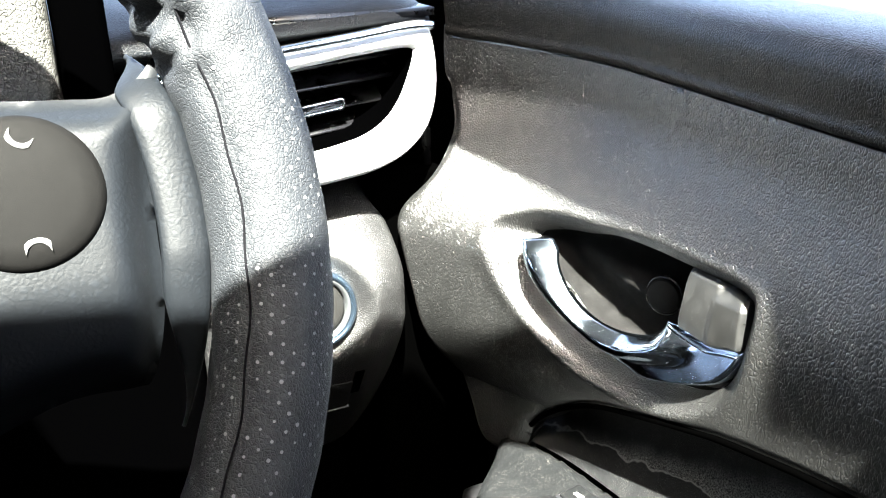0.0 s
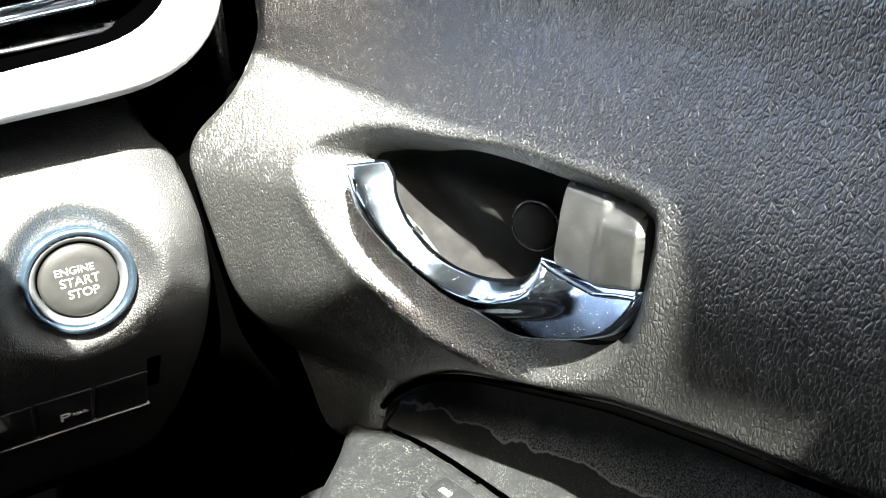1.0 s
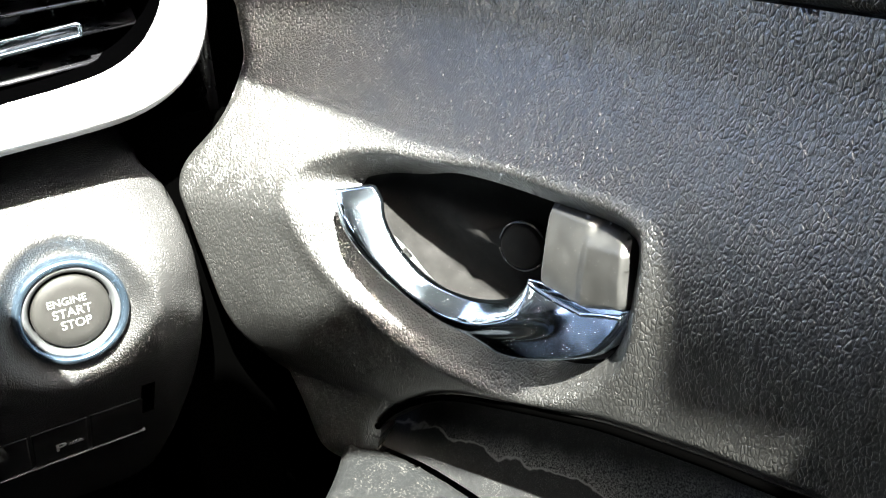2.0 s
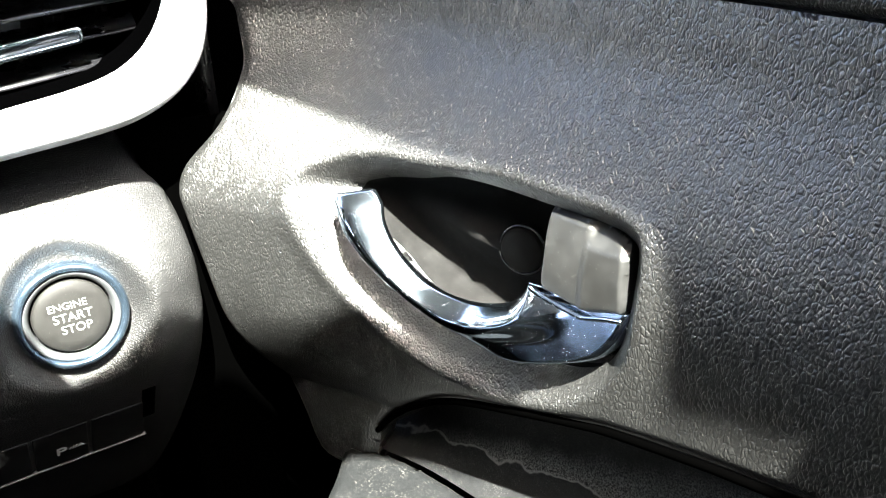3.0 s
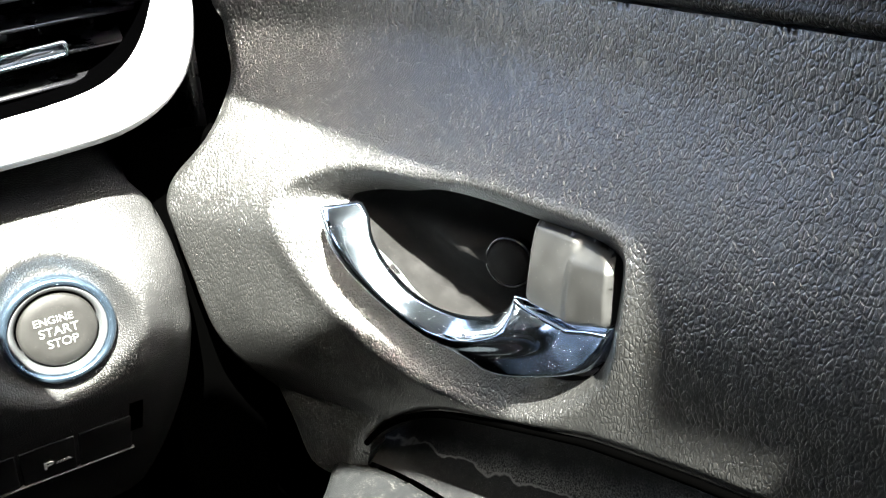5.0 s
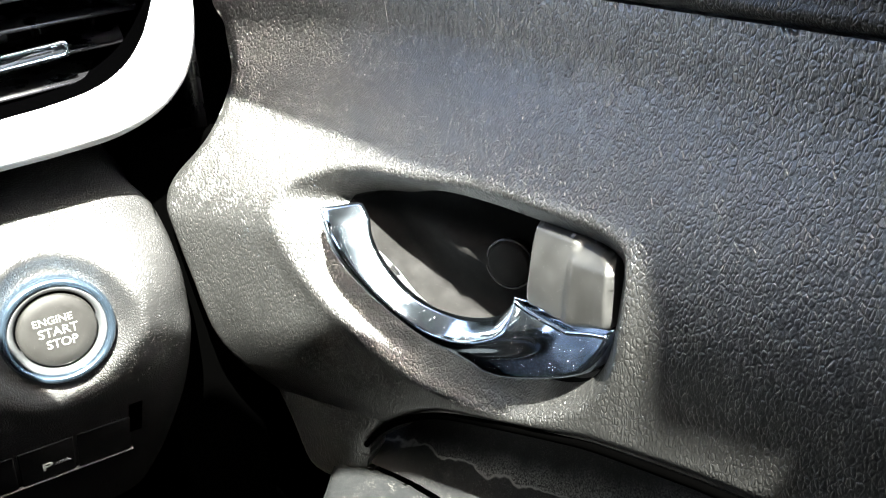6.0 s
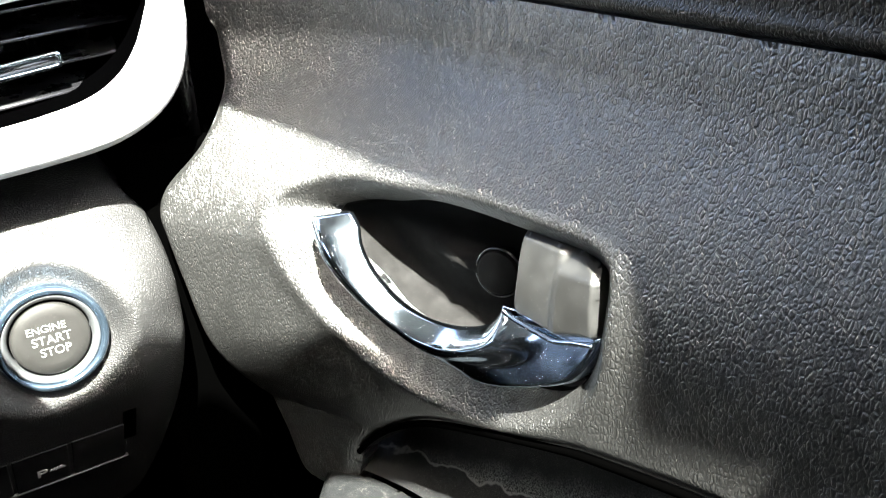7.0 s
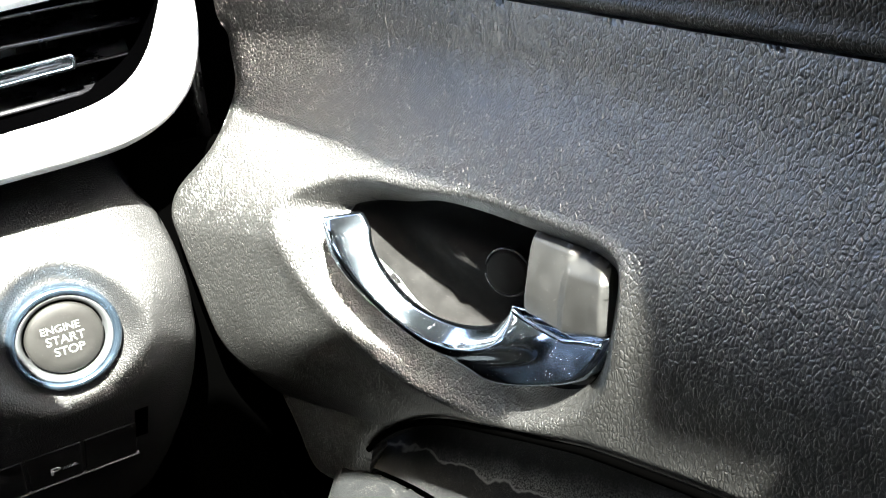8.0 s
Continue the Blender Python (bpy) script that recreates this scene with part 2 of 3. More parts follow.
def curve_through(points, per=8, closed=True):
    """A smooth line through a few corner points."""
    p = np.array(points, float)
    n = len(p)
    out = []
    for i in range(n if closed else n - 1):
        if closed:
            a, b, c, d = p[i - 1], p[i], p[(i + 1) % n], p[(i + 2) % n]
        else:
            a, b, c, d = p[max(i - 1, 0)], p[i], p[i + 1], p[min(i + 2, n - 1)]
        for k in range(per):
            t = k / per
            out.append(0.5 * (2 * b + (c - a) * t + (2 * a - 5 * b + 4 * c - d) * t * t + (3 * b - a - 3 * c + d) * t ** 3))
    if not closed:
        out.append(p[-1])
    return np.array(out)


def nearest_on(poly, q):
    """Signed distance (inside positive) from the points q to the closed line poly, and the nearest place on it."""
    best = np.full(len(q), 1e9)
    spot = np.zeros_like(q)
    inside = np.zeros(len(q), bool)
    for a, b in zip(poly, np.roll(poly, -1, axis=0)):
        ab = b - a
        t = np.clip(((q - a) @ ab) / max(ab @ ab, 1e-14), 0, 1)
        s = a + t[:, None] * ab
        d = np.hypot(*(q - s).T)
        less = d < best
        best[less], spot[less] = d[less], s[less]
        cross = (a[1] > q[:, 1]) != (b[1] > q[:, 1])
        if abs(ab[1]) > 1e-14:
            inside ^= cross & (q[:, 0] < a[0] + (q[:, 1] - a[1]) / ab[1] * ab[0])
    return np.where(inside, best, -best), spot


def sheet(outline, height, step, holes=(), skirt=None, place=None, flip=False):
    """A surface over the region inside outline and outside holes; height(p, d) gives the third coordinate of the plan points p at
    distance d from the edge; place(a, b, h) turns plan and height into a point. skirt: a vector by which the rim is turned back."""
    outline = np.array(outline, float)
    lo, hi = outline.min(0), outline.max(0)
    na, nb = (np.ceil((hi - lo) / step).astype(int) + 1)
    ga, gb = np.meshgrid(np.linspace(lo[0], hi[0], na), np.linspace(lo[1], hi[1], nb), indexing="ij")
    q = np.c_[ga.ravel(), gb.ravel()]
    sd, spot = nearest_on(outline, q)
    for h in holes:
        s2, p2 = nearest_on(np.array(h, float), q)
        less = -s2 < sd
        sd = np.where(less, -s2, sd)
        spot[less] = p2[less]
    near = np.abs(sd) < 0.55 * step
    q[near] = spot[near]
    sd[near] = 0.0
    ok = sd >= 0
    hh = height(q, sd)
    idx = np.full(len(q), -1)
    verts, faces = [], []
    idx[ok] = np.arange(ok.sum())
    for k in np.nonzero(ok)[0]:
        verts.append(place(q[k, 0], q[k, 1], hh[k]))
    ids = idx.reshape(na, nb)
    cells = np.stack([ids[:-1, :-1], ids[1:, :-1], ids[1:, 1:], ids[:-1, 1:]], -1).reshape(-1, 4)
    good = (cells >= 0).sum(1)
    faces = [tuple(c) for c in cells[good == 4]] + [tuple(v for v in c if v >= 0) for c in cells[good == 3]]
    me = bpy.data.meshes.new("sheet")
    me.from_pydata(verts, [], faces)
    bm = bmesh.new()
    bm.from_mesh(me)
    bpy.data.meshes.remove(me)
    loose = [v for v in bm.verts if not v.link_faces]
    bmesh.ops.delete(bm, geom=loose, context="VERTS")
    if skirt is not None:
        rim = [e for e in bm.edges if e.is_boundary]
        back = Vector(skirt)
        fresh = {}
        for e in rim:
            quad = []
            for v in e.verts:
                if v not in fresh:
                    fresh[v] = (bm.verts.new(v.co), bm.verts.new(v.co + back))
                quad.append(fresh[v])
            bm.faces.new((quad[0][0], quad[1][0], quad[1][1], quad[0][1]))
    if flip:
        bmesh.ops.reverse_faces(bm, faces=bm.faces[:])
    bm.normal_update()
    return bm


def loft(rings, closed=True, caps=True):
    """A skin over rings of equally many points."""
    bm = bmesh.new()
    rows = [[bm.verts.new(p) for p in r] for r in rings]
    n = len(rows[0])
    for r, s in zip(rows, rows[1:]):
        for i in range(n if closed else n - 1):
            j = (i + 1) % n
            bm.faces.new((r[i], r[j], s[j], s[i]))
    if caps and closed:
        bm.faces.new(rows[0][::-1])
        bm.faces.new(rows[-1])
    bmesh.ops.recalc_face_normals(bm, faces=bm.faces[:])
    return bm


def block(lo, hi, bevel=0.0, segments=2):
    bm = bmesh.new()
    bmesh.ops.create_cube(bm, size=1, matrix=Matrix.LocRotScale(
        [(a + b) / 2 for a, b in zip(lo, hi)], None, [b - a for a, b in zip(lo, hi)]))
    if bevel:
        bmesh.ops.bevel(bm, geom=bm.edges[:], offset=bevel, segments=segments, profile=0.6, affect="EDGES")
    return bm


def turned(profile, m, steps=72):
    """A body of revolution: profile of (radius, height), about the z axis of m."""
    rings = []
    for k in range(steps):
        a = 2 * math.pi * k / steps
        rings.append([m @ Vector((r * math.cos(a), r * math.sin(a), h)) for r, h in profile])
    bm = bmesh.new()
    rows = [[bm.verts.new(p) for p in r] for r in rings]
    for k in range(steps):
        a, b = rows[k], rows[(k + 1) % steps]
        for i in range(len(profile) - 1):
            bm.faces.new((a[i], b[i], b[i + 1], a[i + 1]))
    bmesh.ops.remove_doubles(bm, verts=bm.verts[:], dist=1e-6)
    bmesh.ops.recalc_face_normals(bm, faces=bm.faces[:])
    return bm


def tube(line, radius, sides=8):
    """A round cord along a line of points."""
    pts = [Vector(p) for p in line]
    rings = []
    for i, p in enumerate(pts):
        along = (pts[min(i + 1, len(pts) - 1)] - pts[max(i - 1, 0)]).normalized()
        a = along.orthogonal().normalized() if i == 0 else (last - along * last.dot(along)).normalized()
        last = a
        b = along.cross(a)
        rings.append([p + radius * (math.cos(2 * math.pi * k / sides) * a + math.sin(2 * math.pi * k / sides) * b) for k in range(sides)])
    return loft(rings)


def lettering(text, size, m, thick=0.00015, bold=0.0):
    cu = bpy.data.curves.new("lettering", "FONT")
    cu.body, cu.size, cu.extrude, cu.offset = text, size, thick, bold
    cu.align_x, cu.align_y = "CENTER", "CENTER"
    ob = bpy.data.objects.new("lettering", cu)
    scene.collection.objects.link(ob)
    bpy.context.view_layer.update()
    me = bpy.data.meshes.new_from_object(ob.evaluated_get(bpy.context.evaluated_depsgraph_get()))
    bm = bmesh.new()
    bm.from_mesh(me)
    bm.transform(m)
    bpy.data.objects.remove(ob)
    bpy.data.meshes.remove(me)
    bpy.data.curves.remove(cu)
    return bm


def facing(centre, normal, up=(0, 0, 1)):
    """A pose whose z axis is normal, with y as near as may be to up."""
    z = Vector(normal).normalized()
    x = Vector(up).cross(z).normalized()
    y = z.cross(x)
    m = Matrix((x, y, z)).transposed().to_4x4()
    m.translation = centre
    return m


# ---------------------------------------------------------------- the door
def door_x(y, z):
    """The inner face of the door: a flat upper field that turns in at the front, over a swelling that carries the handle."""
    up = 0.0275 - 4.0 * np.maximum(0, y - 0.10) ** 2 + 0.09 * (z - 0.07)
    low = 0.006 - 0.2 * np.maximum(y, 0) - 0.09 * np.minimum(y, 0) - 0.9 * y * np.maximum(y, 0) + 7 * np.clip(-0.03 - z, 0, 0.055) ** 2
    b = ease(0.0, 0.074, z)
    return low * (1 - b) + up * b


def on_door(y, z, off):
    return (float(door_x(y, z)) + off, y, z)


MM = 0.001
RECESS_OUTER = curve_through(np.array([
    (130, 17), (127, 4), (113, -16), (91, -33), (67, -44), (32, -46), (8, -34), (-8, -17), (-13, 4), (-12, 22),
    (-4, 29), (24, 31), (50, 32), (76, 30), (103, 29), (122, 24)]) * MM, 6)
OPENING = curve_through(np.array([
    (117, 12), (111, 1), (97, -12), (82, -23), (58, -31), (36, -32.5), (20, -29), (8, -24), (0.5, -17.5), (-4, -4), (-5, 14),
    (-1, 21), (6, 24), (30, 25), (51, 26), (71, 25), (89, 20), (107, 17)]) * MM, 6)
POCKET_EDGE = np.array([(119, -100), (109, -88), (88, -72), (65, -59), (31, -49), (-4, -40), (-33, -34), (-52, -31), (-120, -22), (-260, -12)]) * MM
pocket_line = curve_through(POCKET_EDGE, 6, closed=False)
FRONT_EDGE = np.array([(208, 104), (207, 86), (203, 66), (190, 48), (181, 29), (184, 11), (179, -15), (174, -36), (172, -65), (160, -100), (150, -125), (125, -125)]) * MM
front_line = curve_through(FRONT_EDGE, 5, closed=False)


def seam_z(y):
    return 0.0885 + 0.03 * y + 0.5 * np.maximum(0, y - 0.13) ** 2


seam_line = np.array([(y, float(seam_z(y))) for y in np.linspace(-0.26, 0.205, 40)])
PANEL_OUTLINE = np.concatenate([pocket_line[::1], seam_line, front_line])


def panel_height(p, d):
    y, z = p[:, 0], p[:, 1]
    base = door_x(y, z)
    d_out, _ = nearest_on(RECESS_OUTER, p)
    d_in, _ = nearest_on(OPENING, p)
    inside = d_out > 0
    reach = np.maximum(d_out, 0)
    gap = np.maximum(-d_in, 0)
    t = np.where(inside, reach / np.maximum(reach + gap, 1e-6), 0.0)
    width = np.clip(reach + gap, 0.003, 0.018)
    drop = (0.9 + 0.7 * ease(0.045, 0.085, y)) * width * (0.65 * t + 0.35 * t * t)
    # a slight swell round the recess and a rolled edge along the front and the pocket
    swell = -0.0012 * np.exp(-(np.minimum(d_out, 0) / 0.006) ** 2) * (1 - ease(0, 0.004, d_out))
    front = ease(0.006, 0.0, d) ** 2 * 0.003 * (gap > 0.004) * (1 - ease(0.070, 0.080, z))
    return base + drop + swell + front


car_door = thing("car_door", "black grained driver's door trim with chrome pull handle, closed", "car door")
part("trim_panel", sheet(PANEL_OUTLINE, panel_height, 0.0016, [OPENING], (0.012, 0.006, 0), lambda a, b, h: (h, a, b), True),
     DOOR_SKIN, car_door, "black leather-grained moulded door panel")


def belt_pad():
    """The soft pad along the window sill, rolled over its lower seam."""
    rings = []
    for y in np.linspace(0.206, -0.30, 60):
        z0 = float(seam_z(y))
        x0 = float(door_x(y, z0))
        prof = [(0.008, 0.0002), (0.0012, 0.0006), (-0.0012, 0.0018), (-0.0020, 0.0042), (-0.0014, 0.0070), (-0.0016, 0.011), (-0.0022, 0.019), (-0.0012, 0.026),
                (0.003, 0.0315), (0.012, 0.0345), (0.026, 0.036), (0.045, 0.036), (0.060, 0.033)]
        line = curve_through(prof, 3, closed=False)
        rings.append([(x0 + a, y, z0 + b) for a, b in line])
    return loft(rings, closed=False)


part("belt_pad", belt_pad(), PAD_SKIN, car_door, "black padded sill above a stitched seam")


SCUFF = [(0.1330, 0.0868), (0.1326, 0.0820), (0.1315, 0.0760), (0.1295, 0.0690)]
part("scuff_mark", tube([on_door(y, z, -0.00002) for y, z in curve_through(SCUFF, 6, closed=False)], 0.00022, 6), LINT, car_door, "thin pale scuff")


def handle_cup():
    c = OPENING.mean(0)
    rims = panel_height(OPENING, np.zeros(len(OPENING))) - door_x(OPENING[:, 0], OPENING[:, 1])
    mid = float(door_x(c[0], c[1]))
    rings = []
    for k, (scale, depth) in enumerate(((1.0, 0.0), (0.985, 0.002), (0.982, 0.012), (0.97, 0.024), (0.94, 0.0295), (0.86, 0.0325), (0.55, 0.0335), (0.25, 0.0335))):
        ring = []
        for p, rim_at in zip(OPENING, rims):
            q = c + (p - c) * scale
            own = float(door_x(p[0], p[1]))
            flat = min(1.0, k / 4)
            ring.append(((own * (1 - 0.25 * flat) + 0.25 * flat * mid) + max(depth, float(rim_at) + 0.0004 + 0.0012 * k), q[0], q[1]))
        rings.append(ring)
    bm = loft(rings, caps=False)
    bm.verts.ensure_lookup_table()
    n = len(OPENING)
    bm.faces.new(bm.verts[len(bm.verts) - n:])
    bmesh.ops.recalc_face_normals(bm, faces=bm.faces[:])
    for f in bm.faces:
        f.normal_flip()
    return bm


cup = part("handle_recess", handle_cup(), CUP_PLASTIC, car_door, "glossy black recess behind the handle")
cap_at = (float(door_x(0.052, 0.0)) + 0.0265, 0.053, -0.001)
part("screw_cap", turned([(0, 0.0012), (0.0072, 0.0012), (0.0080, 0.0006), (0.0082, -0.006)], facing(cap_at, (-1, -0.45, 0.05)), 40), CUP_PLASTIC, cup, "round black screw cover")
part("screw_cap_groove", turned([(0.0083, -0.0006), (0.0084, 0.0002), (0.0092, 0.0002), (0.0094, -0.0006)], facing(cap_at, (-1, -0.45, 0.05)), 40), GLOSS_BLACK, cup)

# the chrome pull: a bar that bends into a hook, with a hollow plate spread from its outer side
HANDLE_OUTER = np.array([(111, 12.8), (108, 8.5), (101.5, -1.5), (93.8, -10.3), (83, -16.8), (70, -22.6), (56, -26.8), (42, -28.3), (28, -26.6), (12.2, -22.2), (1, -17), (-4.6, -8.8), (-6.2, -0.6)]) * MM
HANDLE_RIDGE = np.array([(105, 16.2), (97.5, 13.4), (91, 7), (82, 0), (73, -7), (65, -12.5), (57, -16), (48, -18), (40.5, -18), (33.5, -15.5), (29.6, -12), (29.2, -7.8), (30.2, -4.2)]) * MM
HANDLE_INNER = np.array([(97.5, 16.8), (92.3, 13.2), (89, 7), (83, -2), (75.8, -8.6), (69.6, -11.6), (62, -13.4), (53, -14), (45.5, -12.8), (38.5, -9.8), (35, -6.4), (33.2, -4.0), (32, -1.2)]) * MM
RIDGE_OFF = np.array([(-3.5, 0), (-4.8, 0), (-5.4, 0), (-5.6, 0), (-5.6, 0), (-5.4, 0), (-5.0, 0), (-4.3, 0), (-3.4, 0), (-2.0, 0), (0.0, 0), (3.0, 0), (6.5, 0)]) * MM


def pull_handle():
    outer, ridge, inner = [curve_through(line, 6, closed=False) for line in (HANDLE_OUTER, HANDLE_RIDGE, HANDLE_INNER)]
    offs = curve_through(RIDGE_OFF, 6, closed=False)[:, 0]
    n = len(outer)
    rings = []
    for i, (a, r, c, top) in enumerate(zip(outer, ridge, inner, offs)):
        s = i / (n - 1)
        plate = float(ease(0.48, 0.70, s))
        r = r + (a - r) * 0.42 * (1 - plate)
        top = top + 0.0014 * (1 - plate)
        ring = []
        for k in range(20):
            u = k / 20
            q = a + (r - a) * u
            q[1] -= 0.0012 * math.sin(math.pi * u) * ease(0.80, 1.0, s)
            bar = top + (0.0036 - top) * (1 - math.sin(0.5 * math.pi * u)) ** 1.2
            face = -0.0036 + 0.47 * (q[1] + 0.026) + 0.0085 * max(0.0, 1 - u / 0.10) ** 2 + 9.0 * max(0.0, 0.004 - q[0]) ** 2
            t = float(ease(0.55, 1.0, u))
            hollow = face * (1 - t) + top * t
            ring.append(on_door(q[0], q[1], bar * (1 - plate) + hollow * plate))
        for k in range(9):
            u = k / 8
            q = r + (c - r) * u
            ring.append(on_door(q[0], q[1], top + (0.0045 + 0.002 * plate - top) * (1 - math.cos(0.5 * math.pi * u))))
        for k in range(4):
            q = c + (a - c) * (k + 1) / 5
            ring.append(on_door(q[0], q[1], 0.0075))
        rings.append(ring)
    # rounded ends
    for end, step in ((rings[0], 1), (rings[-1], -1)):
        c = sum((Vector(p) for p in end), Vector()) / len(end)
        first = [tuple(c + (Vector(p) - c) * 0.86 + Vector((0.0004, 0.0012 * step, 0.0005 * step))) for p in end]
        rings = [first] + rings if step > 0 else rings + [first]
    return loft(rings)


handle = part("pull_handle", pull_handle(), CHROME, car_door, "polished chrome pull handle with dust specks")
LIP = np.array([(28.5, -0.6), (26, -1.9), (19, -3.6), (11, -4.9), (8, -4.9), (2, -3.2), (-5.6, -1.4)]) * MM
part("lip", tube([on_door(y, z, 0.0030 - 0.06 * (0.03 - y) * 0.3) for y, z in curve_through(LIP, 5, closed=False)], 0.0008, 10), CHROME, handle, "bright chrome lip under the tab")

TAB_OUTLINE = curve_through(np.array([(28, 23.5), (24, 24.4), (8, 23.5), (0, 21.5), (-3.8, 17), (-5.0, 8), (-5.2, 0.6), (0, -1.0), (8, -3.2), (12, -3.8), (20, -2.4), (26.5, -0.8), (27, 10)]) * MM, 4)


def tab_height(p, d):
    """Two faces that meet in an upright crease; the wide one has a bevelled top."""
    y, z = p[:, 0], p[:, 1]
    base = door_x(y, z) + 0.0022
    slope = 0.08 * np.maximum(0, y - 0.0112) + 0.0012 * ease(0.0085, 0.0125, y)
    top = 0.0030 * ease(0.0165, 0.0225, z) * (1 - ease(0.0085, 0.0125, y))
    edge = 0.0022 * (1 - ease(0.0, 0.0020, d)) ** 2
    return base + slope + top + edge


part("lock_tab", sheet(TAB_OUTLINE, tab_height, 0.0006, (), (0.012, 0.003, 0), lambda a, b, h: (h, a, b), True), TAB_PLASTIC, car_door, "glossy black locking tab with a ridge")

# the pocket under the curved edge, and the armrest with its switches
ARM_Z = -0.115
ARM_EDGE = np.array([(-0.012, 0.140), (-0.004, 0.122), (0.004, 0.098), (0.010, 0.062), (0.013, 0.035), (0.018, -0.02), (0.021, -0.08), (0.023, -0.14), (0.024, -0.2), (0.024, -0.26)])
arm_line = curve_through(ARM_EDGE, 6, closed=False)


def pocket():
    rings = []
    n = len(pocket_line)
    for w in np.linspace(0, 1, 18):
        ring = []
        for (y, z), (ax, ay) in zip(pocket_line, arm_line):
            x = float(door_x(y, z)) + 0.0035
            hollow = 0.020 * min(1.0, w / 0.10) ** 0.7 * math.cos(0.5 * math.pi * w) + 0.006 * math.sin(math.pi * w)
            ring.append((x + (ax - x) * w + hollow, y + (ay - y) * w, z + (ARM_Z - z) * (w ** 1.15)))
        rings.append(ring)
    return loft(rings, closed=False)


part("pull_pocket", pocket(), POCKET_PLASTIC, car_door, "dusty black plastic pocket below the handle, with a painted band of light")

# black cord standing for the dark gap under the panel edge
part("pocket_gap", tube([(float(door_x(y, z)) + 0.0006, y, z - 0.0004) for y, z in pocket_line], 0.0014, 8), GAP_BLACK, car_door)

ARM_OUTLINE = np.array([(-0.015, 0.137), (-0.008, 0.132), (0.002, 0.104), (0.009, 0.064), (0.012, 0.037), (0.017, -0.02), (0.022, -0.14), (0.023, -0.25), (-0.085, -0.25), (-0.080, 0.02), (-0.062, 0.084), (-0.030, 0.121), (-0.019, 0.1345)])
arm_curve = curve_through(ARM_OUTLINE, 4)


def arm_height(p, d):
    return ARM_Z - 0.003 * (1 - ease(0.0, 0.003, d)) ** 2


armrest = part("armrest", sheet(arm_curve, arm_height, 0.003, (), (-0.002, -0.004, -0.05), lambda a, b, h: (a, b, h)), SWITCH_PLASTIC, car_door, "dusty grey plastic switch panel on the armrest")
KNOB_AT = Vector((-0.029, 0.066, ARM_Z))
part("mirror_knob", turned([(0, 0.0055), (0.0075, 0.0055), (0.0085, 0.0045), (0.0092, 0)], Matrix.Translation(KNOB_AT), 40), DARK_PLASTIC, armrest, "round mirror control knob")
for k in range(4):
    a = math.pi / 2 * k + 0.5
    part("arrow", turned([(0, 0.0002), (0.0014, 0.0002), (0.0014, 0)], Matrix.Translation(KNOB_AT + Vector((0.0048 * math.cos(a), 0.0048 * math.sin(a), 0.0056))), 3), PRINT, armrest)
turn = Matrix.Translation((-0.0085, 0.0625, ARM_Z)) @ Matrix.Rotation(radians(10), 4, "Z")


def placed(bm, m):
    bm.transform(m)
    return bm


part("switch_surround", placed(block((-0.0085, -0.0155, -0.001), (0.0085, 0.0155, 0.0012), 0.0008), turn), GLOSS_BLACK, armrest)
part("fold_switch", placed(block((-0.0068, -0.0138, 0), (0.0068, 0.0138, 0.0026), 0.001), turn), SWITCH_PLASTIC, armrest, "grey mirror folding switch")
part("switch_mark", placed(block((-0.0012, 0.004, 0.0024), (0.0012, 0.0095, 0.0028)), turn), PRINT_GREY, armrest)
part("switch_mark", placed(block((-0.0012, -0.009, 0.0024), (0.0022, -0.006, 0.0028)), turn), PRINT_GREY, armrest)
part("armrest_end", block((-0.056, 0.088, -0.150), (-0.032, 0.112, -0.120), 0.006, 3), DARK_PLASTIC, car_door)

# ---------------------------------------------------------------- the dashboard
dashboard = thing("dashboard", "black dashboard end with silver-framed air vent and start button", "dashboard")
BUTTON = Vector((-0.1117, 0.1590, -0.0263))


def dash_y(x, z):
    up = np.maximum(0, z + 0.025)
    down = np.maximum(0, -0.042 - z)
    y = 0.1515 + 22 * up ** 2 + 0.72 * down ** 2 / (down + 0.012)
    side = np.maximum(0, x + 0.085)
    return y + 26 * side ** 2 + 6000 * np.maximum(0, side - 0.018) ** 3


DASH_OUTLINE = curve_through(np.array([(-168, 33), (-150, 33), (-120, 33), (-75, 33), (-70, 24), (-62, 6), (-58, -12), (-55, -32), (-55, -54), (-58, -75), (-64, -95), (-74, -125), (-88, -150), (-120, -152), (-150, -152), (-168, -152), (-169, -60)]) * MM, 5)
BUTTON_HOLE = np.array([(BUTTON.x + 0.0195 * math.cos(a), BUTTON.z + 0.0195 * math.sin(a)) for a in np.linspace(0, 2 * math.pi, 48, endpoint=False)])


def dash_height(p, d):
    x, z = p[:, 0], p[:, 1]
    r = np.hypot(x - BUTTON.x, z - BUTTON.z)
    dish = 0.0105 * (1 - ease(0.0195, 0.0305, r))
    rim = 0.006 * (1 - ease(0, 0.004, d)) ** 2 * (r > 0.03)
    return dash_y(x, z) + dish + rim


lower_panel = part("lower_panel", sheet(DASH_OUTLINE, dash_height, 0.0018, [BUTTON_HOLE], (-0.004, 0.09, 0), lambda a, b, h: (a, h, b)), DASH_SKIN, dashboard, "grained black lower dash panel with dished button seat")

start_button = thing("start_button", "round grey engine start button in a chrome ring", "push button")
face = facing(BUTTON + Vector((0, 0.0015, 0)), (-0.03, -1, 0.10)) @ Matrix.Scale(0.943, 4)
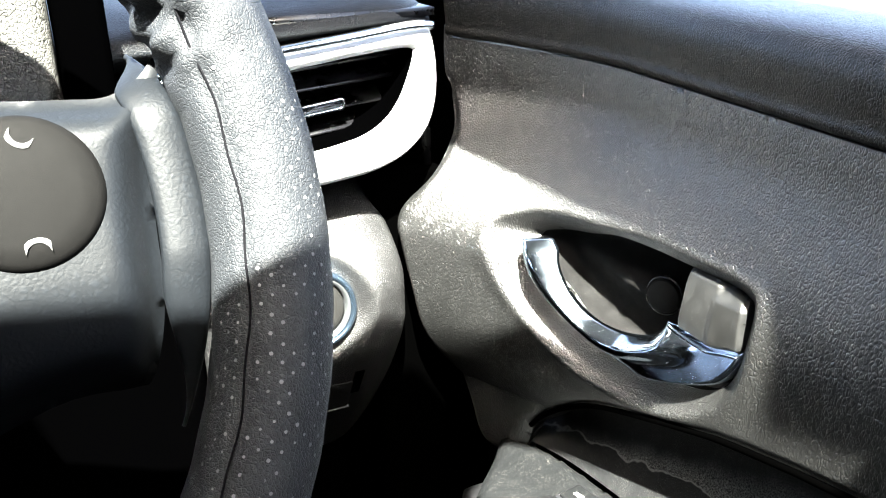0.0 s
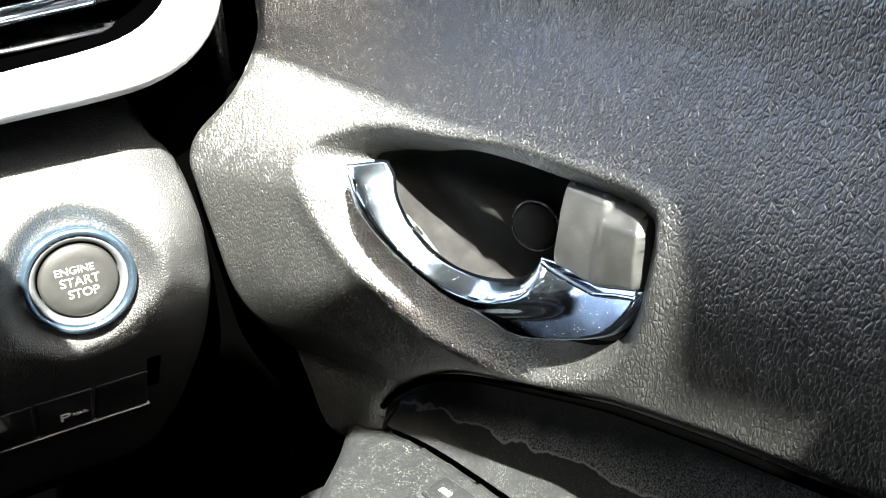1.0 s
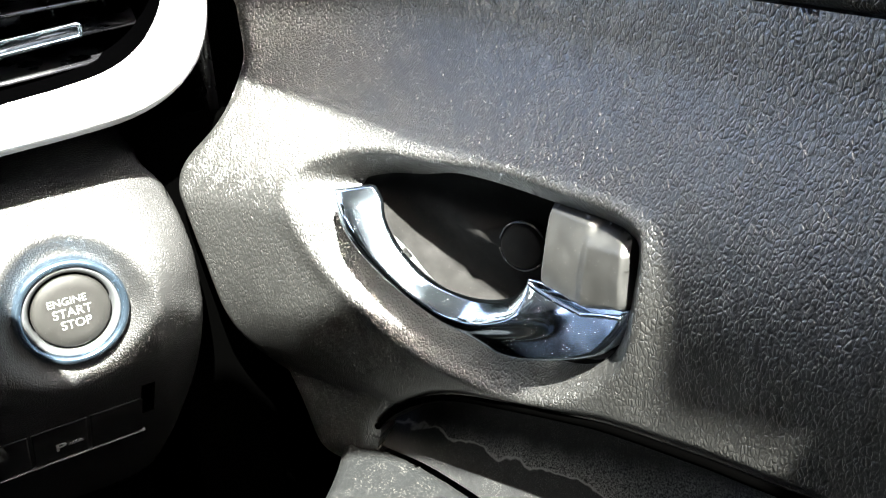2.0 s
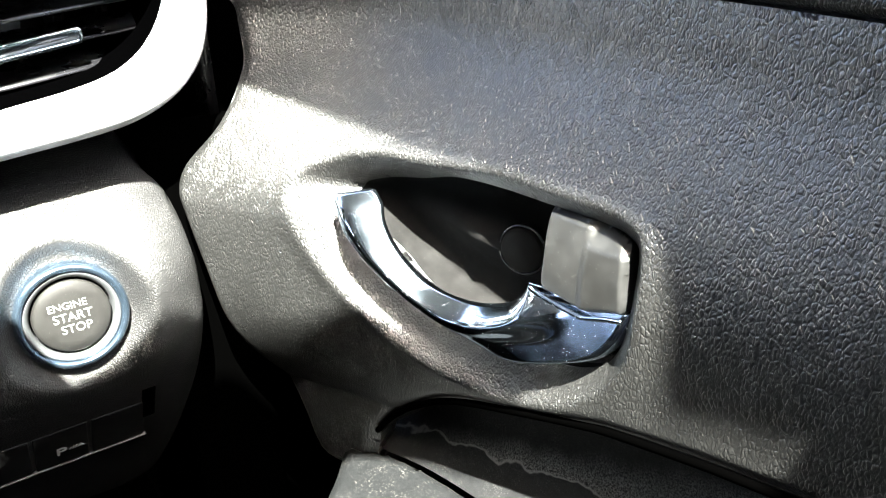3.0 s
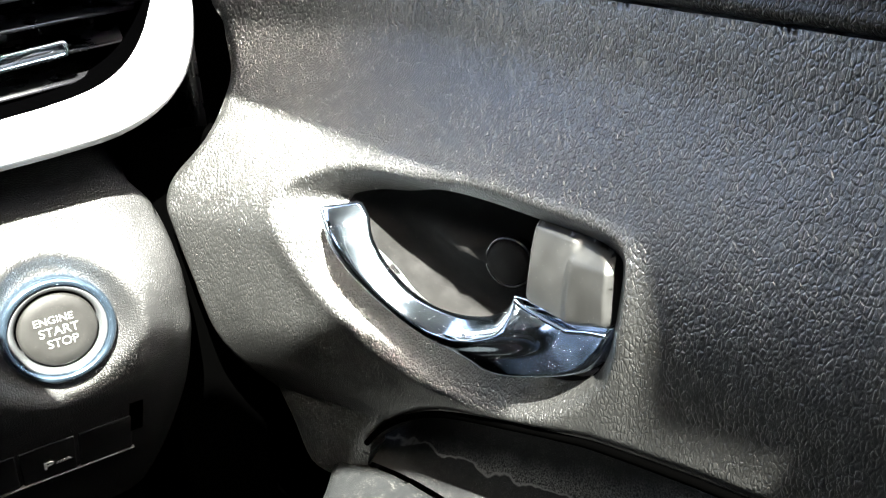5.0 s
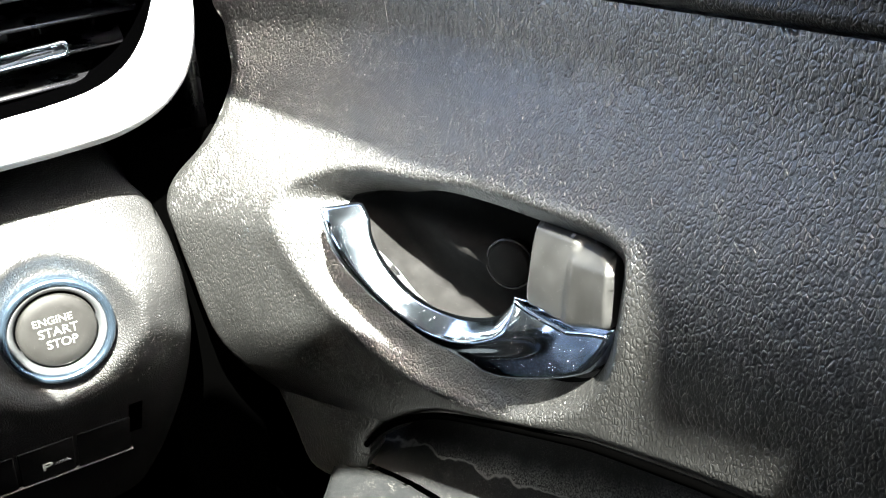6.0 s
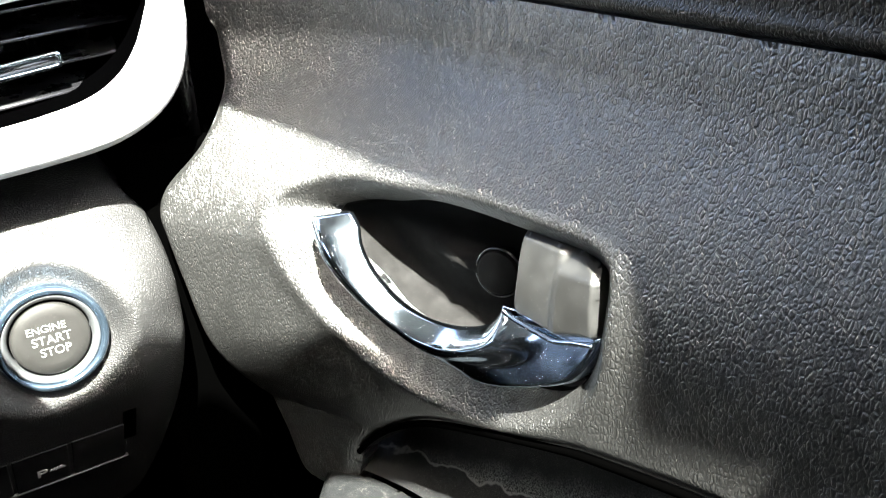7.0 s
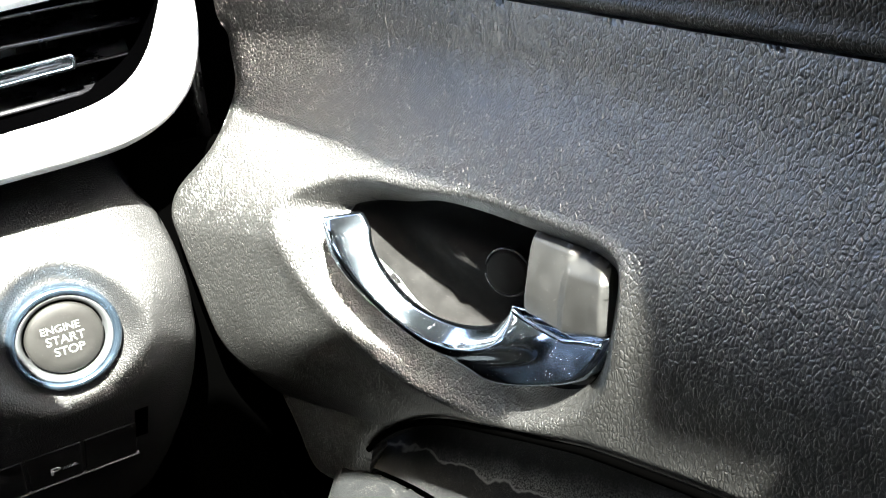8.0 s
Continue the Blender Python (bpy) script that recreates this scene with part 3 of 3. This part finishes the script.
part("ring", turned([(0.0222, -0.006), (0.0222, 0.0), (0.0219, 0.0012), (0.0212, 0.0022), (0.0202, 0.0026), (0.0192, 0.0020), (0.0188, 0.0010), (0.0187, -0.006)], face, 96), RING_METAL, start_button, "blue-tinted chrome ring")
part("inner_ring", turned([(0.01865, -0.004), (0.0186, 0.0010), (0.0178, 0.0012), (0.0166, 0.0002), (0.0159, -0.0014), (0.0158, -0.008)], face, 96), INNER_METAL, start_button, "satin grey inner ring")
part("cap", turned([(0, 0.0010), (0.010, 0.0009), (0.0140, 0.0005), (0.0149, -0.0003), (0.0152, -0.0016), (0.0152, -0.008)], face, 96), CAP_METAL, start_button, "brushed dark grey button cap")
part("gap", turned([(0, -0.007), (0.022, -0.007)], face, 48), GLOSS_BLACK, start_button)
for words, size, dx, dz in (("ENGINE", 0.0043, -0.0012, 0.0050), ("START", 0.0052, 0.0, 0.0002), ("STOP", 0.0050, 0.0006, -0.0048)):
    part("lettering", lettering(words, size, face @ Matrix.Translation((dx, dz, 0.00115)), 0.0001, 0.00003), PRINT, start_button, smooth=False)

# switch blanks below the button
def switch_pose(x, z):
    y = float(dash_y(np.array(x), np.array(z)))
    return Matrix.Translation((0, y, z)) @ Matrix.Rotation(radians(33), 4, "X")


for x0, x1 in ((-0.162, -0.1375), (-0.136, -0.1145), (-0.113, -0.091)):
    part("switch_blank", placed(block((x0, -0.0007, -0.0165), (x1, 0.006, 0.0135), 0.0006), switch_pose(-0.125, -0.0895)), DARK_PLASTIC, lower_panel)
# block painted near-black for the shade inside a slot
part("slot", placed(block((-0.0920, -0.0004, -0.0125), (-0.0862, 0.006, 0.0125), 0.0005), switch_pose(-0.089, -0.0800)), SHADE_BLACK, lower_panel)
part("switch_lip", placed(block((-0.152, -0.0011, -0.00022), (-0.090, 0.004, 0.00022), 0.0001), switch_pose(-0.125, -0.0895) @ Matrix.Translation((0, 0, -0.0174))), LIT_EDGE, lower_panel, "thin pale strip painted for the lit edge under the switches")
mark = switch_pose(-0.125, -0.0895) @ Matrix.Translation((-0.1223, -0.0008, -0.0046)) @ Matrix.Rotation(radians(90), 4, "X")
part("sensor_mark", lettering("P", 0.0088, mark @ Matrix.Translation((-0.0034, 0, 0.0002)), 0.0001, 0.0001), PRINT_GREY, lower_panel, smooth=False)
for k in range(3):
    part("sensor_mark", placed(block((-0.0002, -0.0010 - 0.0003 * k, 0), (0.0002, 0.0010 + 0.0003 * k, 0.0002)), mark @ Matrix.Translation((0.0002 + 0.0011 * k, 0.0003, 0)) @ Matrix.Rotation(radians(-20), 4, "Z")), PRINT_GREY, lower_panel)
part("sensor_mark", turned([(0, 0.0002), (0.0019, 0.0002), (0.0019, 0)], mark @ Matrix.Translation((0.0044, 0.0003, 0)) @ Matrix.Rotation(radians(90), 4, "Z"), 3), PRINT_GREY, lower_panel, smooth=False)

# air vent
VENT_OUTER = curve_through(np.array([(-172, 30), (-150, 31), (-119, 33.5), (-92, 35.5), (-71, 38.5), (-54, 45.5), (-41.5, 57), (-35, 72), (-33, 90), (-35, 106), (-41, 110.5), (-80, 106), (-117, 102), (-150, 98), (-172, 95), (-178, 62)]) * MM, 6)
VENT_INNER = curve_through(np.array([(-160, 46), (-145, 48), (-115, 52.2), (-95, 54.6), (-78, 58.2), (-66, 64.5), (-57.5, 73.5), (-52, 83.5), (-48, 93.5), (-50, 98.5), (-78, 96.5), (-106, 93.2), (-145, 89), (-160, 87), (-164, 64)]) * MM, 6)


def vent_height(p, d):
    x, z = p[:, 0], p[:, 1]
    base = 0.166 + 0.16 * (z - 0.04)
    d_out, _ = nearest_on(VENT_OUTER, p)
    d_in, _ = nearest_on(VENT_INNER, p)
    return base + 0.010 * (1 - ease(0, 0.006, d_out)) ** 2 + 0.005 * (1 - ease(-0.001, 0.004, -d_in)) ** 1.5


air_vent = part("air_vent", sheet(VENT_OUTER, vent_height, 0.0012, [VENT_INNER], None, lambda a, b, h: (a, h, b)), SILVER, dashboard, "satin silver air vent frame")


def vent_wall(line, shift, deep):
    """A wall that runs back from a line of the frame."""
    rings = []
    for extra in (0.0, 0.004, deep):
        rings.append([(x, 0.166 + 0.16 * (z - 0.04) + shift + extra, z) for x, z in line])
    return loft(rings, caps=False)


part("chrome_strip", tube([(x * MM, 0.1645 + 0.16 * (z * MM - 0.04), z * MM) for x, z in curve_through([(-174, 95.5), (-150, 98.5), (-117, 102.5), (-80, 106.3), (-50, 109.3), (-37.5, 109)], 6, closed=False)], 0.0021, 12), CHROME, air_vent, "thin chrome strip along the top of the vent")
part("throat", vent_wall(VENT_INNER, 0.0045, 0.05), SHADE_BLACK, air_vent)
part("frame_side", vent_wall(VENT_OUTER, 0.0098, 0.03), DARK_PLASTIC, air_vent)


def slat(z_left, z_right, y):
    rings = []
    for x, z in ((-0.170, z_left - 0.004), (-0.110, z_left), (-0.040, z_right)):
        rings.append([(x, y, z - 0.0009), (x, y - 0.0012, z), (x, y, z + 0.0011), (x, y + 0.020, z + 0.0055), (x, y + 0.020, z + 0.0035)])
    return loft(rings)


for zl, zr in ((0.0785, 0.0835), (0.0665, 0.0720), (0.0545, 0.0612), (0.089, 0.0945)):
    part("slat", slat(zl, zr, 0.1955), SLAT_BLACK, air_vent)
for k in range(7):
    x = -0.168 + 0.021 * k
    part("vane", block((x - 0.0006, 0.222, 0.035), (x + 0.0006, 0.245, 0.108)), SLAT_BLACK, air_vent)
part("duct", block((-0.178, 0.246, 0.02), (-0.03, 0.252, 0.115)), SLAT_BLACK, air_vent)
for lo, hi in (((-0.178, 0.19, 0.112), (-0.03, 0.25, 0.116)), ((-0.178, 0.20, 0.034), (-0.075, 0.25, 0.038)), ((-0.034, 0.198, 0.02), (-0.030, 0.25, 0.115))):
    part("duct_wall", block(lo, hi), SLAT_BLACK, air_vent)


def lozenge(length, tall, corner, n=8):
    pts = []
    for cx, cz, a0 in ((length / 2 - corner, tall / 2 - corner, 0), (-length / 2 + corner, tall / 2 - corner, 90), (-length / 2 + corner, -tall / 2 + corner, 180), (length / 2 - corner, -tall / 2 + corner, 270)):
        for k in range(n):
            a = radians(a0 + 90 * k / (n - 1))
            pts.append((cx + corner * math.cos(a), cz + corner * math.sin(a)))
    return np.array(pts)


tilt = math.atan2(0.0045, 0.040)
knob_pose = Matrix.Translation((-0.101, 0.1905, 0.0690)) @ Matrix.Rotation(-tilt, 4, "Y")


def knob_frame():
    outer, inner = lozenge(0.041, 0.0062, 0.0018), lozenge(0.0375, 0.0030, 0.0010)
    rings = [[knob_pose @ Vector((a, 0.006, b)) for a, b in outer], [knob_pose @ Vector((a, 0.0006, b)) for a, b in outer],
             [knob_pose @ Vector((a * 0.993, 0, b * 0.9)) for a, b in outer], [knob_pose @ Vector((a * 1.006, 0.0, b * 1.2)) for a, b in inner],
             [knob_pose @ Vector((a, 0.0008, b)) for a, b in inner], [knob_pose @ Vector((a, 0.0025, b)) for a, b in inner]]
    return loft(rings, caps=False)


vent_knob = part("vent_knob", knob_frame(), CHROME, air_vent, "chrome-edged sliding vent tab")
part("inlay", loft([[knob_pose @ Vector((a, 0.0014, b)) for a, b in lozenge(0.0378, 0.0033, 0.001)], [knob_pose @ Vector((a, 0.0040, b)) for a, b in lozenge(0.0378, 0.0033, 0.001)]]), GLOSS_BLACK, vent_knob)


def dash_pad():
    rings = []
    for x in np.linspace(-0.33, -0.030, 40):
        zt = 0.1085 + 0.055 * (x + 0.04)
        prof = [(0.225, -0.010), (0.200, -0.002), (0.1905, 0.001), (0.1885, 0.004), (0.192, 0.010), (0.206, 0.015), (0.235, 0.020), (0.30, 0.022), (0.42, 0.018), (0.60, 0.008)]
        fall = 8.0 * max(0.0, x + 0.06) ** 2
        rings.append([(x, y + fall, zt + z - fall) for y, z in curve_through(prof, 4, closed=False)])
    return loft(rings, closed=False)


part("upper_pad", dash_pad(), TOP_SKIN, dashboard, "black grained upper dash pad")
# near-black blocks added for the unlit space below the wheel
part("knee_panel", block((-0.75, 0.20, -0.44), (-0.085, 0.24, -0.150), 0.01), SHADE_BLACK, dashboard)
part("column_cover", block((-0.75, 0.155, -0.44), (-0.169, 0.24, 0.0), 0.012), SHADE_BLACK, dashboard)
# black filler added for the shade between dash and door
part("gap_filler", block((-0.068, 0.192, -0.20), (-0.025, 0.204, 0.03), 0.003), GAP_BLACK, dashboard)
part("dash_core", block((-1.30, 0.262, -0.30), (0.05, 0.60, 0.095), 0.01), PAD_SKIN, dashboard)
# black backing added behind the same gap
part("gap_backing", block((-0.075, 0.238, -0.46), (0.03, 0.262, 0.118), 0.006), GAP_BLACK, dashboard)

# ---------------------------------------------------------------- the steering wheel
WHEEL = Vector((-0.3424, -0.008, 0.0956))
wheel_pose = facing(WHEEL, (0.0549, -0.9116, 0.4074))
RIM_R, RIM_W, RIM_H = 0.1731, 0.0165, 0.0175
steering_wheel = thing("steering_wheel", "black leather steering wheel with perforated grip", "steering wheel")


def rim_point(a, b, grow=0.0):
    """a: round the wheel; b: round the grip, 0 outwards, 90 towards the driver."""
    r = RIM_R + (RIM_W + grow) * math.cos(b)
    return wheel_pose @ Vector((r * math.cos(a), r * math.sin(a), (RIM_H + grow) * math.sin(b)))


def rim():
    steps, sides = 420, 48
    rings = []
    for i in range(steps + 1):
        a = 2 * math.pi * i / steps
        ring = []
        for k in range(sides):
            b = 2 * math.pi * k / sides
            # gathered leather above the spoke
            fold = 0.0026 * math.exp(-((a - 0.32) / 0.11) ** 2) * max(0.0, math.cos(b - 2.5)) ** 1.5 * (math.sin(88 * a + 4 * b) + 0.8 * math.sin(57 * a - 5 * b + 1) + 0.5 * math.sin(140 * a + 2 * b))
            fold += 0.00025 * math.sin(23 * a + 5 * b) * math.sin(31 * a - 3 * b)
            seam = -0.0012 * math.exp(-((b - radians(128)) / 0.09) ** 2)
            ring.append(rim_point(a, b, fold + seam))
        rings.append(ring)
    bm = loft(rings, caps=False)
    bmesh.ops.remove_doubles(bm, verts=bm.verts[:], dist=1e-6)
    return bm


rim_ob = part("rim", rim(), WHEEL_SKIN, steering_wheel, "grey-black leather rim")


def perforations():
    bm = bmesh.new()
    for k in range(19):
        b = radians(-30 + 10.5 * k)
        if abs(b - radians(128)) < radians(6):
            continue
        for i in range(-34, 22):
            aa = (i + (0.5 if k % 2 else 0.0)) * 0.029 + random.uniform(-0.002, 0.002)
            if not -1.0 < aa < (0.20 if b < radians(120) else -0.20):
                continue
            bb = b + random.uniform(-0.02, 0.02)
            p = rim_point(aa, bb, 0.00005)
            out = (rim_point(aa, bb, 0.01) - p).normalized()
            bmesh.ops.create_circle(bm, cap_ends=True, segments=7, radius=random.uniform(0.00036, 0.0006), matrix=facing(p, out))
    return bm


tagged(part("perforation", perforations(), LINT, rim_ob, "lint-filled perforations"), kind="stuff")
part("seam", tube([rim_point(a, radians(128 + 1.6 * math.sin(37 * a)), -0.0006) for a in np.linspace(-0.95, 0.62, 120)], 0.0003, 6), THREAD, rim_ob, "dark stitched seam")


def spoke_height(p, d):
    under = np.maximum(0, -0.016 - p[:, 1])
    return 0.004 - 0.012 * (1 - ease(0, 0.016, d)) ** 2 - 18 * under ** 2


SPOKE_OUTLINE = curve_through(np.array([(154, 38), (148, 34), (140, 30), (130, 30), (100, 34), (50, 50), (0, 55), (0, -70), (60, -66), (110, -50), (132, -50), (138, -48), (143, -28), (146, 5)]) * MM, 6)
spoke = part("spoke", sheet(SPOKE_OUTLINE, spoke_height, 0.002, (), None, lambda a, b, h: wheel_pose @ Vector((a, b, h))), SPOKE_SKIN, steering_wheel, "blue-black grained spoke")


def spoke_trim():
    """The curved strip that joins the spoke to the rim."""
    rings = []
    for a in np.linspace(-0.42, 0.30, 70):
        ring = []
        thin = 0.06 + 0.94 * float(ease(-0.42, -0.15, a)) * (1 - float(ease(0.20, 0.30, a)))
        for k in range(14):
            b = 2 * math.pi * k / 14
            r = 0.1505 + 0.006 * (1 - thin) + 0.0065 * thin * math.cos(b)
            ring.append(wheel_pose @ Vector((r * math.cos(a), r * math.sin(a), -0.0005 - 0.12 * max(0.0, -0.10 - a) ** 1.5 - 0.9 * max(0.0, a - 0.12) ** 2 + 0.0024 * math.sin(b))))
        rings.append(ring)
    return loft(rings)


part("spoke_trim", spoke_trim(), SPOKE_SKIN, steering_wheel, "blue-grey strip between spoke and rim")
BTN = Vector((0.1135, 0.0055, 0.002))
phone = part("phone_button", turned([(0, 0.0052), (0.013, 0.0050), (0.0175, 0.0040), (0.0195, 0.0020), (0.020, -0.003)], wheel_pose @ Matrix.Translation(BTN), 64), BUTTON_PLASTIC, steering_wheel, "round dark phone button")


def handset(m):
    pts = [(-0.0030, 0.0016), (-0.0022, 0.0004), (-0.0008, -0.0003), (0.0008, -0.0003), (0.0022, 0.0004), (0.0030, 0.0016)]
    rings = []
    line = curve_through(pts, 3, closed=False)
    for i, (a, b) in enumerate(line):
        w = 0.0006 + 0.0007 * abs(i / (len(line) - 1) * 2 - 1) ** 2
        rings.append([m @ Vector((a, b - w, 0)), m @ Vector((a, b + w, 0)), m @ Vector((a, b + w, 0.0002)), m @ Vector((a, b - w, 0.0002))])
    return loft(rings)


part("handset_mark", handset(wheel_pose @ Matrix.Translation(BTN + Vector((0.001, 0.0120, 0.0051))) @ Matrix.Rotation(radians(-35), 4, "Z")), PRINT, phone)
part("handset_mark", handset(wheel_pose @ Matrix.Translation(BTN + Vector((0.001, -0.0125, 0.0051))) @ Matrix.Rotation(radians(180), 4, "Z")), PRINT, phone)
part("hub", turned([(0, 0.016), (0.05, 0.014), (0.07, 0.004), (0.07, -0.05)], wheel_pose, 48), SHADE_BLACK, steering_wheel)
part("column", turned([(0.03, -0.03), (0.035, -0.05), (0.035, -0.20)], wheel_pose, 32), SHADE_BLACK, steering_wheel)

# instrument hood seen past the wheel
hood = thing("instrument_hood", "sunlit grey grained instrument hood with black edge", "instrument hood")
part("cover", block((-0.30, 0.15, 0.06), (-0.2125, 0.20, 0.145), 0.012, 4), HOOD_SKIN, hood)
part("edge", block((-0.2115, 0.146, 0.06), (-0.192, 0.20, 0.145), 0.004), SHADE_BLACK, hood)

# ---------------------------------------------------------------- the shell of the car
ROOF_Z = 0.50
# invented opening, outlined so that the sun falls in the wanted patches
SUN_MASK_HOLE = curve_through(np.array([(-0.122, -0.066), (-0.128, -0.082), (-0.129, -0.100), (-0.120, -0.134), (-0.113, -0.169), (-0.109, -0.203), (-0.104, -0.232), (-0.100, -0.258), (-0.096, -0.301), (-0.104, -0.329), (-0.112, -0.350), (-0.110, -0.366), (-0.108, -0.382), (-0.112, -0.394),
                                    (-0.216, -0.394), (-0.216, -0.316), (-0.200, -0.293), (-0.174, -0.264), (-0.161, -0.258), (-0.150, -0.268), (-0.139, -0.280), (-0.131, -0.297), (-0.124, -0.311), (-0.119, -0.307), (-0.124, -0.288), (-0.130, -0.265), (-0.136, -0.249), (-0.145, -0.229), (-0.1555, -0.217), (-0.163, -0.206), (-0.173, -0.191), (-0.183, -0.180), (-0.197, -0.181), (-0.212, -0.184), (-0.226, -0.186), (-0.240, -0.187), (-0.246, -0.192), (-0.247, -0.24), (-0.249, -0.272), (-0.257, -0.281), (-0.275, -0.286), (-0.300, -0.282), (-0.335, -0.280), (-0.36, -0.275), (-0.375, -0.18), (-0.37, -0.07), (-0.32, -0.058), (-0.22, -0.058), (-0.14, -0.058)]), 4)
roof = part("ceiling", sheet(np.array([(-1.32, -1.5), (0.0, -1.5), (0.0, 0.38), (-1.32, 0.38)]), lambda p, d: np.full(len(p), ROOF_Z), 0.006, [SUN_MASK_HOLE], (0, 0, 0.002), lambda a, b, h: (a, b, h)), LINING, None, smooth=False)
tagged(roof, "unseen dark grey roof sheet with an invented opening that shapes the sunlight", "ceiling", kind="structure")
floor = part("floor", block((-1.4, -1.6, -0.50), (0.10, 0.60, -0.46)), FABRIC)
tagged(floor, "dark carpeted car floor", "floor", kind="structure")
# added close behind the camera to hold back light; not a cabin wall
wall = part("rear_light_block", block((-1.4, -0.55, -0.46), (0.10, -0.45, 0.50)), FABRIC)
tagged(wall, "unseen dark wall added behind the camera to block light", "wall", kind="structure")
# unseen block added to keep light off the lower door
wall = part("low_light_block", block((-0.62, -0.45, -0.46), (-0.14, -0.10, 0.03), 0.03, 3), FABRIC)
tagged(wall, "unseen dark block added to shade the lower door", "seat", kind="structure")
# raised well above the real sill to shut out sky on that side
wall = part("wall_left", block((-1.42, -1.45, -0.46), (-1.36, 0.60, 0.41)), DARK_PLASTIC)
tagged(wall, "unseen opposite door trim, raised to block light", "wall", kind="structure")
wall = part("wall_right", block((0.075, -1.45, -0.46), (0.10, 0.60, 0.10)), DARK_PLASTIC)
tagged(wall, "outer skin of the door", "wall", kind="structure")
wall = part("wall_front", block((-1.4, 0.60, -0.46), (0.10, 0.64, 0.10)), DARK_PLASTIC)
tagged(wall, "firewall behind the dashboard", "wall", kind="structure")
# never in view; its pale colour is chosen to reflect sunlight inside
ground = part("ground", block((-400, -400, -0.85), (400, 400, -0.80)), GROUND)
tagged(ground, "unseen ground, made pale to bounce sunlight into the cabin", "ground", kind="structure")
